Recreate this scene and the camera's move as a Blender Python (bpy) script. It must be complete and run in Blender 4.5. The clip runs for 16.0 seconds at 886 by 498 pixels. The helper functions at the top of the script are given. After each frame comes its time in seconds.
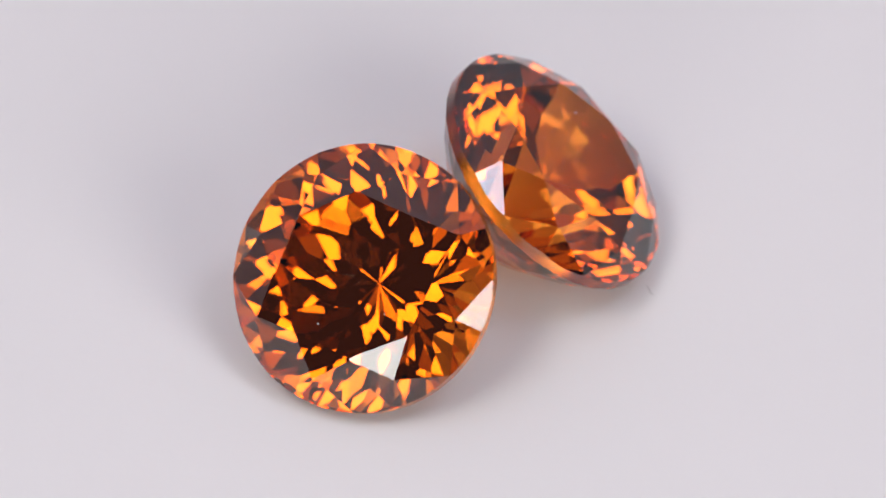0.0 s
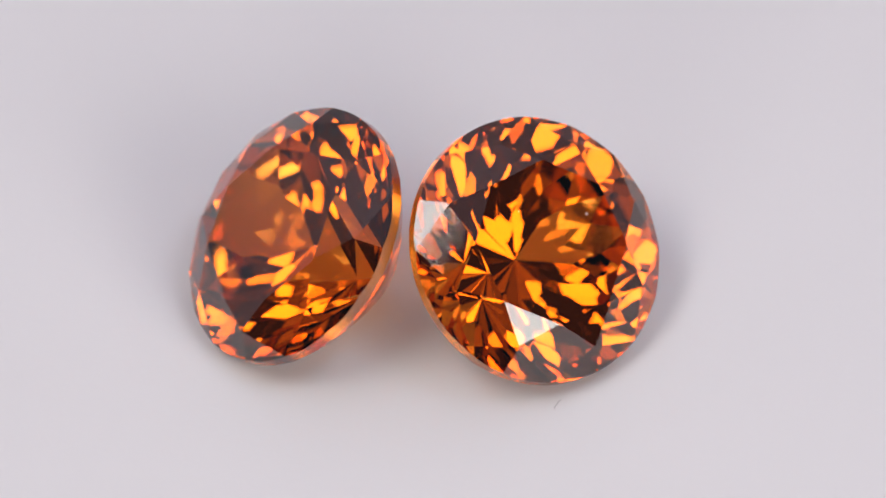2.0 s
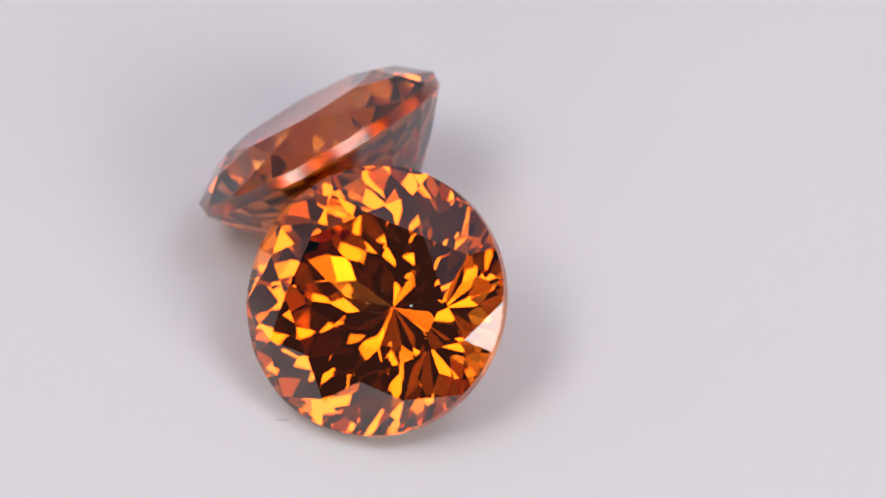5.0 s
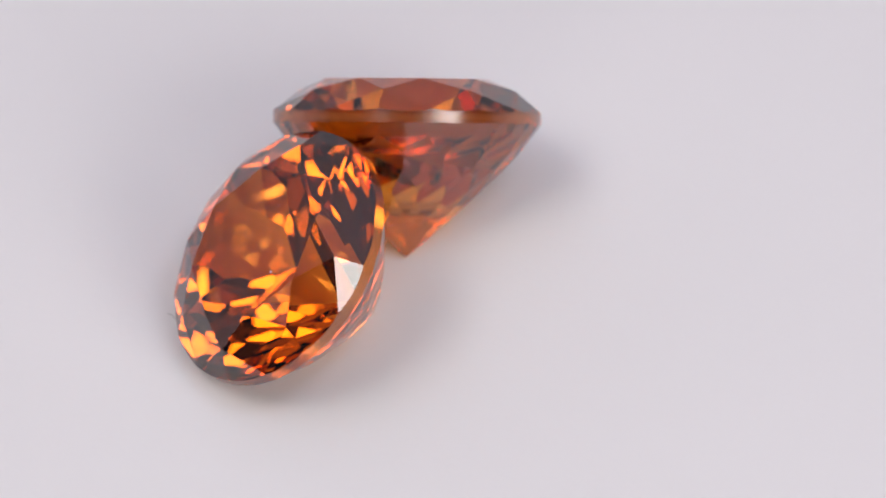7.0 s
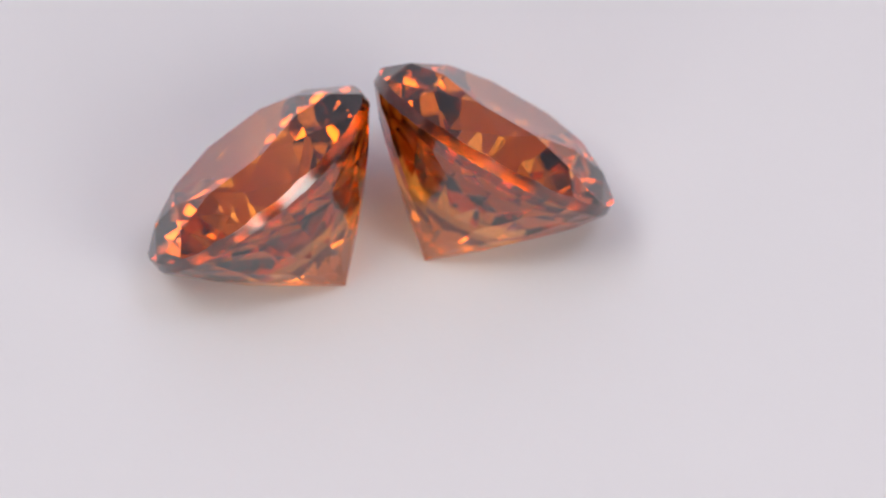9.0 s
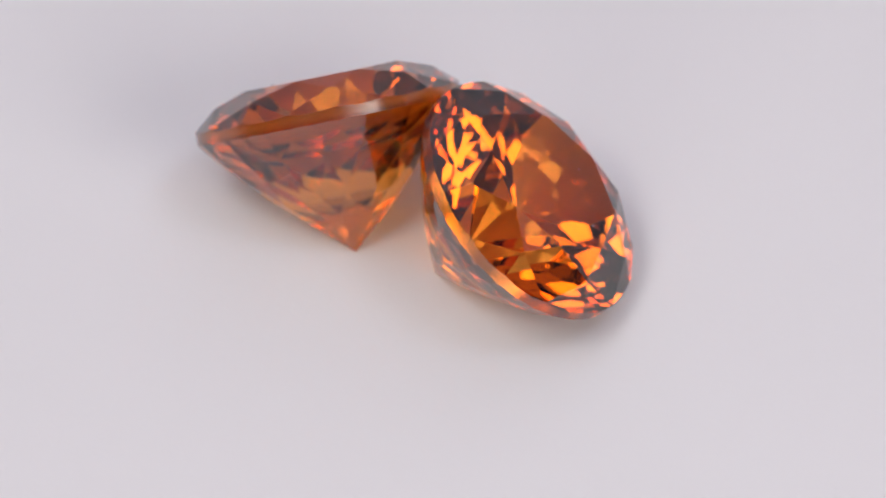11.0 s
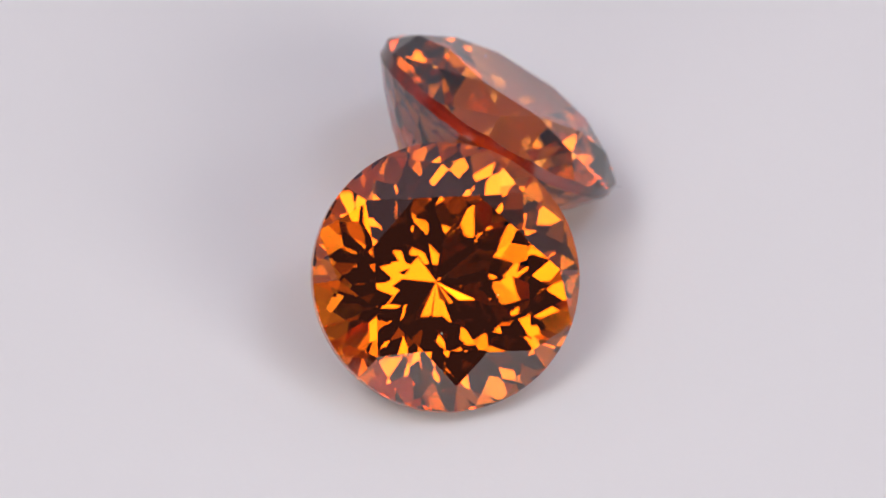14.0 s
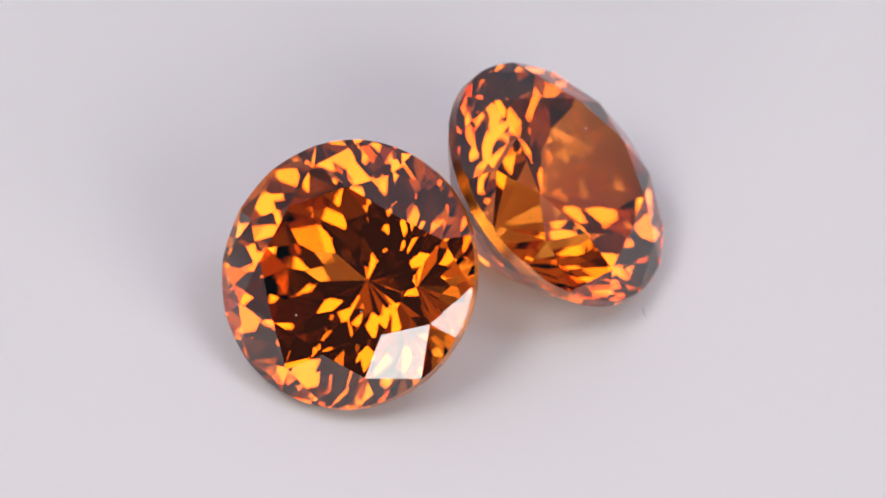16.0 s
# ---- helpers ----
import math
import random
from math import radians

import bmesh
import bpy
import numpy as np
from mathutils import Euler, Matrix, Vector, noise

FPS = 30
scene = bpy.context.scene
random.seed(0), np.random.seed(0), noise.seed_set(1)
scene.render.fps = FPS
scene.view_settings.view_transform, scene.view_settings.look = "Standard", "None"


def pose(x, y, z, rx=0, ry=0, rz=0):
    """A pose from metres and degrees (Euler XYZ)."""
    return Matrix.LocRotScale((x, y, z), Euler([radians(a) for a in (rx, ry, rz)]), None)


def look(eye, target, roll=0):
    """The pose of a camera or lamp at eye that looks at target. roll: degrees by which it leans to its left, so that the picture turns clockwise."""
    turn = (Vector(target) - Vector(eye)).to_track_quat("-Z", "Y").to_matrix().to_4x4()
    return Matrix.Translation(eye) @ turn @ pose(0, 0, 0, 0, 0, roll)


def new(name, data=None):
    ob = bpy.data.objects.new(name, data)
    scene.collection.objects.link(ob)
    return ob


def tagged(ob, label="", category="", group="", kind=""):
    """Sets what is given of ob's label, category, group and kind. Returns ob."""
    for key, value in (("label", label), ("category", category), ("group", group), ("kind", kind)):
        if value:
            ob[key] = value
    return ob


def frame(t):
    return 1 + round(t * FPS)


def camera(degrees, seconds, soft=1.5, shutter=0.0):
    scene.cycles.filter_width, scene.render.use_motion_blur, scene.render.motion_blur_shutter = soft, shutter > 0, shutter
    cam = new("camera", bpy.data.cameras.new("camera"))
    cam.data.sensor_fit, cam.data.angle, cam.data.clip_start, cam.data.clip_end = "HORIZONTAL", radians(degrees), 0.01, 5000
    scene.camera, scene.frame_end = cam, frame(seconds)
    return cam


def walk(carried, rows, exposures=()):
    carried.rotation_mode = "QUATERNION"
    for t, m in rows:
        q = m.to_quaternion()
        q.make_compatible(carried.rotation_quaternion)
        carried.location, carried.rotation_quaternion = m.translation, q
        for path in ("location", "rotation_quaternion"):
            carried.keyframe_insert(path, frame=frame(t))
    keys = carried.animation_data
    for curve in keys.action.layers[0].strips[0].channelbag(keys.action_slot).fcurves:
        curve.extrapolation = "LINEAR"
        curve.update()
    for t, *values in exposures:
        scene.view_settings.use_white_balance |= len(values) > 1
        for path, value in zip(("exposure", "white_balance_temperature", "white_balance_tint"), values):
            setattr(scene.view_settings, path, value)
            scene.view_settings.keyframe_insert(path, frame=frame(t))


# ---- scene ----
# ---- camera: a long macro lens on a tripod, looking down at the stones
EYE, TARGET, ROLL = (0.0010326, -0.4149542, 0.3860922), (0.0010326, -0.0004636, 0.0015005), -2.316
cam = camera(2.6616, 16.0, soft=1.6)
cam.data.dof.use_dof, cam.data.dof.focus_distance, cam.data.dof.aperture_fstop = True, 0.561, 90
walk(cam, [(0.0, look(EYE, TARGET, ROLL)), (16.0, look(EYE, TARGET, ROLL))],
     [(0.0, 0.0), (0.7, -0.04), (2.0, -0.05), (3.2, -0.01), (4.0, 0.0), (9.2, 0.0), (11.3, -0.06), (13.0, -0.07), (14.5, -0.01), (16.0, 0.0)])

# ---- world: dim room light
world = bpy.data.worlds.new("room_light")
scene.world = world
world.use_nodes = True
world.node_tree.nodes["Background"].inputs[0].default_value = (0.80, 0.86, 1.0, 1)
world.node_tree.nodes["Background"].inputs[1].default_value = 0.05


def softbox(name, azimuth, elevation, distance, wide, high, radiance, color):
    """A rectangular softbox facing the stones; azimuth from the camera's side, angles in degrees, sizes as angles seen from the stones."""
    a, e = radians(azimuth), radians(elevation)
    at = Vector((math.sin(a) * math.cos(e), -math.cos(a) * math.cos(e), math.sin(e))) * distance
    data = bpy.data.lights.new(name, "AREA")
    data.shape = "RECTANGLE"
    data.size, data.size_y = 2 * distance * math.tan(radians(wide) / 2), 2 * distance * math.tan(radians(high) / 2)
    data.energy = radiance * math.pi * data.size * data.size_y
    data.color = color
    ob = new(name, data)
    ob.matrix_basis = look(at, (0, 0, 0.003))
    return ob


WARM, COOL = (1.0, 0.962, 0.925), (0.76, 0.82, 1.0)
softbox("softbox_left", -45, 59.5, 0.34, 20.6, 19.2, 6.6, WARM)
softbox("softbox_left_fringe", -36.9, 48.0, 0.34, 11.8, 5.0, 6.1, WARM)
softbox("softbox_front_right", 35.8, 27.4, 0.36, 30.8, 22.4, 6.6, WARM)
softbox("softbox_front_left", -15.2, 10.8, 0.38, 28, 14.6, 7.2, WARM)
softbox("softbox_high_right", 53, 62.5, 0.40, 18, 12, 6.8, COOL)
# broad lilac overhead fill, added to lighten the shadows; no real lamp stands there
softbox("fill_top", 180, 74, 0.42, 75, 75, 0.26, (0.88, 0.80, 1.0))
softbox("softbox_high_left", -86, 66.4, 0.40, 13, 11.2, 4.4, COOL)


# ---- materials
def material(name):
    m = bpy.data.materials.new(name)
    m.use_nodes = True
    nt = m.node_tree
    return m, nt, nt.nodes["Principled BSDF"]


def link(nt, a, b):
    nt.links.new(a, b)


def gem_material(name, tint, bounce, ior, split, rough, scratched=False):
    """Clear coloured stone: colour gained at each surface passed and at each inner reflection. split: the double refraction."""
    m, nt, b = material(name)
    nt.nodes.remove(b)
    out = nt.nodes["Material Output"]
    fres = nt.nodes.new("ShaderNodeFresnel")
    fres.inputs["IOR"].default_value = ior
    gloss, mix, double = nt.nodes.new("ShaderNodeBsdfGlossy"), nt.nodes.new("ShaderNodeMixShader"), nt.nodes.new("ShaderNodeMixShader")
    gloss.inputs["Roughness"].default_value = rough
    for i, side in enumerate((-0.5, 0.5)):
        refr = nt.nodes.new("ShaderNodeBsdfRefraction")
        refr.inputs["Color"].default_value = (min(1, tint[0] * (1 - 0.06 * side)), tint[1] * (1 + 0.16 * side), tint[2] * (1 + 0.5 * side), 1)
        refr.inputs["IOR"].default_value = ior + side * split
        refr.inputs["Roughness"].default_value = max(rough, 0.026)
        link(nt, refr.outputs[0], double.inputs[1 + i])
    total = nt.nodes.new("ShaderNodeMath")
    total.operation, total.inputs[1].default_value = "GREATER_THAN", 0.97
    shade = nt.nodes.new("ShaderNodeMix")
    shade.data_type = "RGBA"
    shade.inputs[6].default_value, shade.inputs[7].default_value = (1, 1, 1, 1), (*bounce, 1)
    link(nt, fres.outputs[0], total.inputs[0])
    link(nt, total.outputs[0], shade.inputs[0])
    link(nt, shade.outputs[2], gloss.inputs["Color"])
    link(nt, fres.outputs[0], mix.inputs[0])
    link(nt, double.outputs[0], mix.inputs[1])
    link(nt, gloss.outputs[0], mix.inputs[2])
    link(nt, mix.outputs[0], out.inputs["Surface"])
    if scratched:
        coord, stretch = nt.nodes.new("ShaderNodeTexCoord"), nt.nodes.new("ShaderNodeMapping")
        stretch.inputs["Scale"].default_value, stretch.inputs["Rotation"].default_value = (1.0, 7.0, 1.0), (0, 0, 0.6)
        wear, bump = nt.nodes.new("ShaderNodeTexNoise"), nt.nodes.new("ShaderNodeBump")
        wear.inputs["Scale"].default_value, wear.inputs["Detail"].default_value = 3000, 6
        bump.inputs["Strength"].default_value, bump.inputs["Distance"].default_value = 1.0, 3.0e-6
        sparse, reach, spread, marks = (nt.nodes.new("ShaderNodeMapRange"), nt.nodes.new("ShaderNodeVectorMath"),
                                        nt.nodes.new("ShaderNodeMapRange"), nt.nodes.new("ShaderNodeMath"))
        sparse.inputs["From Min"].default_value, sparse.inputs["From Max"].default_value = 0.66, 0.82
        flat = nt.nodes.new("ShaderNodeVectorMath")
        flat.operation, flat.inputs[1].default_value = "MULTIPLY", (1, 1, 0)
        reach.operation, marks.operation = "LENGTH", "MULTIPLY"
        spread.inputs["From Min"].default_value, spread.inputs["From Max"].default_value = 0.0001, 0.0011
        spread.inputs["To Min"].default_value, spread.inputs["To Max"].default_value = 1.0, 0.02
        link(nt, coord.outputs["Object"], flat.inputs[0])
        link(nt, flat.outputs[0], reach.inputs[0])
        link(nt, reach.outputs["Value"], spread.inputs["Value"])
        link(nt, wear.outputs["Fac"], sparse.inputs["Value"])
        link(nt, sparse.outputs[0], marks.inputs[0])
        link(nt, spread.outputs[0], marks.inputs[1])
        link(nt, coord.outputs["Object"], stretch.inputs["Vector"])
        link(nt, stretch.outputs[0], wear.inputs["Vector"])
        link(nt, marks.outputs[0], bump.inputs["Height"])
        link(nt, bump.outputs[0], gloss.inputs["Normal"])
    return m


TINT, BOUNCE, IOR = (0.99, 0.565, 0.18), (0.945, 0.60, 0.245), 1.95
GEM = gem_material("polished_orange_gem", TINT, BOUNCE, IOR, 0.06, 0.0)
TABLE_GEM = gem_material("lightly_scratched_orange_gem", TINT, BOUNCE, IOR, 0.06, 0.0, True)
GIRDLE = gem_material("satin_orange_girdle", (0.88, 0.44, 0.13), BOUNCE, IOR, 0.06, 0.2)


def white_material(name, base, scale, amount, rough, bump):
    m, nt, b = material(name)
    coord = nt.nodes.new("ShaderNodeTexCoord")
    n1, n2 = nt.nodes.new("ShaderNodeTexNoise"), nt.nodes.new("ShaderNodeTexNoise")
    n1.inputs["Scale"].default_value, n2.inputs["Scale"].default_value = scale, scale * 60
    n2.inputs["Detail"].default_value = 4
    ramp = nt.nodes.new("ShaderNodeMix")
    ramp.data_type = "RGBA"
    ramp.inputs[6].default_value = (*[c * (1 - amount) for c in base], 1)
    ramp.inputs[7].default_value = (*base, 1)
    link(nt, coord.outputs["Object"], n1.inputs["Vector"])
    link(nt, coord.outputs["Object"], n2.inputs["Vector"])
    link(nt, n1.outputs["Fac"], ramp.inputs[0])
    link(nt, ramp.outputs[2], b.inputs["Base Color"])
    bm = nt.nodes.new("ShaderNodeBump")
    bm.inputs["Strength"].default_value, bm.inputs["Distance"].default_value = bump, 0.0001
    link(nt, n2.outputs["Fac"], bm.inputs["Height"])
    link(nt, bm.outputs[0], b.inputs["Normal"])
    b.inputs["Roughness"].default_value = rough
    return m


PLATE = white_material("matte_white_plate", (0.825, 0.805, 0.81), 60, 0.03, 0.6, 0.05)
SHEET = white_material("white_table_sheet", (0.78, 0.77, 0.78), 8, 0.05, 0.7, 0.1)
FABRIC = white_material("pale_bounce_fabric", (0.60, 0.555, 0.60), 12, 0.04, 0.9, 0.2)
BASE = white_material("grey_plastic", (0.30, 0.30, 0.31), 30, 0.1, 0.5, 0.1)
DUST = white_material("pale_dust", (0.72, 0.68, 0.66), 900, 0.2, 0.9, 0.3)
FIBRE = white_material("grey_fibre", (0.22, 0.20, 0.20), 400, 0.2, 0.8, 0.1)


# ---- mesh helpers
def part(name, bm, mat, parent=None, label=""):
    me = bpy.data.meshes.new(name)
    bm.normal_update()
    bm.to_mesh(me)
    bm.free()
    me.materials.append(mat)
    ob = new(name, me)
    ob.parent = parent
    if label:
        tagged(ob, label)
    return ob


def box(x0, x1, y0, y1, z0, z1):
    bm = bmesh.new()
    bmesh.ops.create_cube(bm, size=1)
    bmesh.ops.transform(bm, matrix=Matrix.LocRotScale(((x0 + x1) / 2, (y0 + y1) / 2, (z0 + z1) / 2), None, (x1 - x0, y1 - y0, z1 - z0)), verts=bm.verts)
    return bm


def lathe(profile, n):
    """A closed solid of revolution round z from (radius, height) pairs."""
    bm = bmesh.new()
    rings = [[bm.verts.new((r * math.cos(2 * math.pi * i / n), r * math.sin(2 * math.pi * i / n), z)) for i in range(n)] for r, z in profile]
    for a, b in zip(rings, rings[1:]):
        for i in range(n):
            bm.faces.new((a[i], a[(i + 1) % n], b[(i + 1) % n], b[i]))
    bm.faces.new(rings[0][::-1])
    bm.faces.new(rings[-1])
    bmesh.ops.recalc_face_normals(bm, faces=bm.faces)
    return bm


# ---- setting: table sheet; unseen pale tent added to bounce fill, open towards the camera
TOP = -0.030
sheet = part("ground", box(-0.60, 0.60, -0.60, 0.45, TOP - 0.02, TOP), SHEET)
tagged(sheet, "white paper sheet covering the studio table", "tabletop", kind="structure")
for name, dims in (("wall_west", (-0.37, -0.36, -0.06, 0.37, TOP, 0.52)), ("wall_east", (0.36, 0.37, -0.06, 0.37, TOP, 0.52)),
                   ("wall_north", (-0.36, 0.36, 0.36, 0.37, TOP, 0.52)), ("ceiling", (-0.37, 0.37, -0.06, 0.37, 0.52, 0.53))):
    tagged(part(name, box(*dims), FABRIC), "unseen pale grey fabric panel added to bounce fill light", "tent wall", kind="structure")

# ---- turntable under the stones
turntable = tagged(new("turntable"), "matte white round turntable turning slowly under the stones", "turntable")
turntable.matrix_basis = pose(0, 0, TOP)
part("plate", lathe([(0.088, -TOP - 0.006), (0.0895, -TOP - 0.0045), (0.0895, -TOP - 0.001), (0.0885, -TOP)], 128), PLATE, turntable)
part("base", lathe([(0.080, 0.0), (0.082, 0.002), (0.082, -TOP - 0.009), (0.080, -TOP - 0.0065)], 96), BASE, turntable, "grey plastic turntable base")

# ---- the two stones
DIAM = 0.008
CROWN, PAV, GIRD, TABLE, STAR = 0.1160, 0.4995, 0.0500, 0.5707, 0.8245
PERIOD = 15.667


def pavilion_tiers(scale, spin, tiers):
    """Tiers of flat facets below the girdle: (point, outward normal) each. A tier: how many, their shift in steps, the angle
    from the girdle's plane, and the radius and height (of the girdle's radius, above the culet) through which it passes."""
    r = DIAM / 2 * scale
    found = []
    for count, shift, tilt, radius, height in tiers:
        for k in range(count):
            a, q = radians(spin + (k + shift) * 360 / count), radians(tilt)
            out = Vector((math.cos(a), math.sin(a), 0))
            found.append(((out * radius + Vector((0, 0, height))) * r, out * math.sin(q) - Vector((0, 0, math.cos(q)))))
    return found


def stone_points(scale, spin):
    """The corners of a brilliant cut, its culet at the origin, the table's normal along z."""
    r, d = DIAM / 2 * scale, DIAM * scale
    top = (PAV + GIRD) * d
    rt = TABLE * r / math.cos(math.pi / 8)
    rs = STAR * r

    def ring(radius, n, height, shift=0.0):
        return [Vector((radius * math.cos(radians(spin + shift) + 2 * math.pi * i / n), radius * math.sin(radians(spin + shift) + 2 * math.pi * i / n), height)) for i in range(n)]
    hs = top + CROWN * d * (1 - (rs * math.cos(math.pi / 8) - rt) / (r - rt))
    return {"table": ring(rt, 8, top + CROWN * d), "star": ring(rs, 8, hs, 22.5), "upper": ring(r, 16, top)}


def wobbled(n, degrees):
    side = n.orthogonal().normalized()
    n = Matrix.Rotation(radians(random.gauss(0, degrees)), 3, side) @ n
    return Matrix.Rotation(radians(random.gauss(0, degrees)), 3, n.cross(side)) @ n


def cut_planes(scale, spin, pavilion):
    """The facets as the lapidary ground them: (part, a point, the outward normal), each a little off its ideal."""
    q = stone_points(scale, spin)
    T, S, U = (q[k] for k in ("table", "star", "upper"))
    middle = Vector((0, 0, 0.5 * DIAM * scale))
    polygons = [("table_facet", (T[0], T[3], T[5]), 0.05)]
    for k in range(8):
        j = (k + 1) % 8
        polygons += [("crown", (T[k], S[k], T[j]), 0.25), ("crown", (S[k - 1], U[2 * k], S[k]), 0.25)]
        polygons += [("crown", (S[k], U[2 * k], U[2 * k + 1]), 0.3), ("crown", (S[k], U[2 * k + 1], U[(2 * k + 2) % 16]), 0.3)]
    planes = []
    for name, pts, wobble in polygons:
        mid = sum(pts, Vector()) / 3
        n = (pts[1] - pts[0]).cross(pts[2] - pts[0]).normalized()
        if n.dot(mid - middle) < 0:
            n = -n
        planes.append((name, mid, wobbled(n, wobble)))
    planes += [("pavilion", at, wobbled(n, 0.3)) for at, n in pavilion_tiers(scale, spin, pavilion)]
    for i in range(96):
        a = radians(spin) + 2 * math.pi * i / 96
        n = Vector((math.cos(a), math.sin(a), 0))
        planes.append(("girdle", n * DIAM / 2 * scale, n))
    return planes


def stone(scale, spin, pavilion, specks, seed, label):
    """A stone cut out of a block, plane by plane; its parts meet without a gap."""
    random.seed(seed)
    planes = cut_planes(scale, spin, pavilion)
    bm = bmesh.new()
    bmesh.ops.create_cube(bm, size=3 * DIAM)
    for name, point, n in planes:
        cut = bmesh.ops.bisect_plane(bm, geom=bm.verts[:] + bm.edges[:] + bm.faces[:], dist=1e-8, plane_co=point, plane_no=n, clear_outer=True)
        rim = [e for e in cut["geom_cut"] if isinstance(e, bmesh.types.BMEdge)]
        if rim:
            bmesh.ops.contextual_create(bm, geom=rim)
    bm.normal_update()
    faces = {"table_facet": [], "crown": [], "girdle": [], "pavilion": []}
    for f in bm.faces:
        best = max(planes, key=lambda p: f.normal.dot(p[2]) - 50 / DIAM * abs((f.calc_center_median() - p[1]).dot(p[2])))
        faces[best[0]].append([v.co.copy() for v in f.verts])
    corners = [v.co.copy() for v in bm.verts]
    bm.free()
    ob = tagged(new("gemstone"), label, "gemstone", "pair of orange gemstones")
    for name, mat, text in (("table_facet", TABLE_GEM, "flat polished table facet"), ("crown", GEM, ""), ("girdle", GIRDLE, "narrow satin girdle band"), ("pavilion", GEM, "")):
        piece, shared = bmesh.new(), {}
        for f in faces[name]:
            ring = []
            for v in f:
                key = tuple(round(c * 1e7) for c in v)
                if key not in shared:
                    shared[key] = piece.verts.new(v)
                if shared[key] not in ring:
                    ring.append(shared[key])
            if len(ring) > 2 and piece.faces.get(ring) is None:
                piece.faces.new(ring).smooth = name == "girdle"
        part(name, piece, mat, ob, text)
    for x, y, r in specks:
        dot = bmesh.new()
        bmesh.ops.create_icosphere(dot, subdivisions=2, radius=r)
        for v in dot.verts:
            v.co *= 1 + 0.25 * noise.noise(v.co / r * 1.3)
        bmesh.ops.transform(dot, matrix=Matrix.LocRotScale((x, y, (PAV + GIRD + CROWN) * DIAM * scale + 0.4 * r), None, (1.2, 1, 0.6)), verts=dot.verts)
        part("dust_speck", dot, DUST, ob, "pale speck of dust on the table facet")
    return ob, corners


def stone_pose(x, y, azimuth, elevation, scale, corners):
    """Rest pose at the start: the centre of the girdle stands over (x, y); the lowest corner touches the plate."""
    a, e = radians(azimuth), radians(elevation)
    n = Vector((math.cos(e) * math.cos(a), math.cos(e) * math.sin(a), math.sin(e)))
    u = Vector((-math.sin(a), math.cos(a), 0))
    turn = Matrix((u, n.cross(u), n)).transposed()
    low = min((turn @ v).z for v in corners)
    mid = turn @ Vector((0, 0, (PAV + GIRD / 2) * DIAM * scale))
    return Matrix.Translation((x - mid.x, y - mid.y, -low)) @ turn.to_4x4()


D = 2 * PAV  # girdle height over the culet; four tiers: 32 narrow facets at the girdle, then three rings of 16
PAVILION_A = ((32, 0.5, 52.5, 1, D), (16, 0, 47.7, 0.86, 0.826), (16, 0.5, 44.2, 0.285, 0.2374), (16, 0, 41, 0, 0))
PAVILION_B = ((32, 0.5, 52.3, 1, D), (16, 0, 47.7, 0.86, 0.827), (16, 0.5, 44.2, 0.285, 0.2374), (16, 0, 41.2, 0, 0))
STONES = []
for x, y, az, el, scale, spin, pavilion, specks, seed, label in (
        (-0.0013064, -0.0033748, -113.348, 46.822, 0.9979, 12.93, PAVILION_A, ((-0.00070, -0.00165, 0.000022), (0.0012, -0.0009, 0.000016)), 3, "round brilliant-cut orange gemstone lying on its pavilion on a white plate"),
        (0.0043856, 0.0009555, -3.903, 47.493, 1.0020, 17.27, PAVILION_B, ((0.00151, 0.00017, 0.000034), (-0.0004, 0.0013, 0.000016)), 8, "round brilliant-cut orange gemstone leaning beside its twin on a white plate")):
    ob, corners = stone(scale, spin, pavilion, specks, seed, label)
    m = stone_pose(x, y, az, el, scale, corners)
    ob.matrix_basis = m
    STONES.append((ob, m))

# ---- a stray fibre on the plate
def fibre(points, radius):
    cu = bpy.data.curves.new("fibre", "CURVE")
    cu.dimensions, cu.bevel_depth, cu.bevel_resolution = "3D", radius, 2
    sp = cu.splines.new("NURBS")
    sp.points.add(len(points) - 1)
    for a, b in zip(sp.points, points):
        a.co = (*b, 1)
    sp.use_endpoint_u, sp.order_u = True, 3
    cu.materials.append(FIBRE)
    return new("fibre", cu)


lint = tagged(fibre([(-0.00020, -0.00008, 0.00001), (-0.0001, 0.00004, 0.00002), (0.00005, 0.00002, 0.00003), (0.00014, 0.00010, 0.00004), (0.00022, 0.00006, 0.00001)], 0.000006), "tiny curled grey lint fibre on the white plate", "lint")
FIBRES = [(lint, pose(0.00713, -0.00102, 0.00001, 0, 0, 90))]
lint.matrix_basis = FIBRES[0][1]


def motions():
    """Everything on the turntable turns clockwise at an even pace."""
    times = [i * 0.25 for i in range(65)]
    for ob, m in STONES + FIBRES + [(turntable, pose(0, 0, TOP))]:
        walk(ob, [(t, pose(0, 0, 0, 0, 0, -360 * t / PERIOD) @ m) for t in times])


motions()
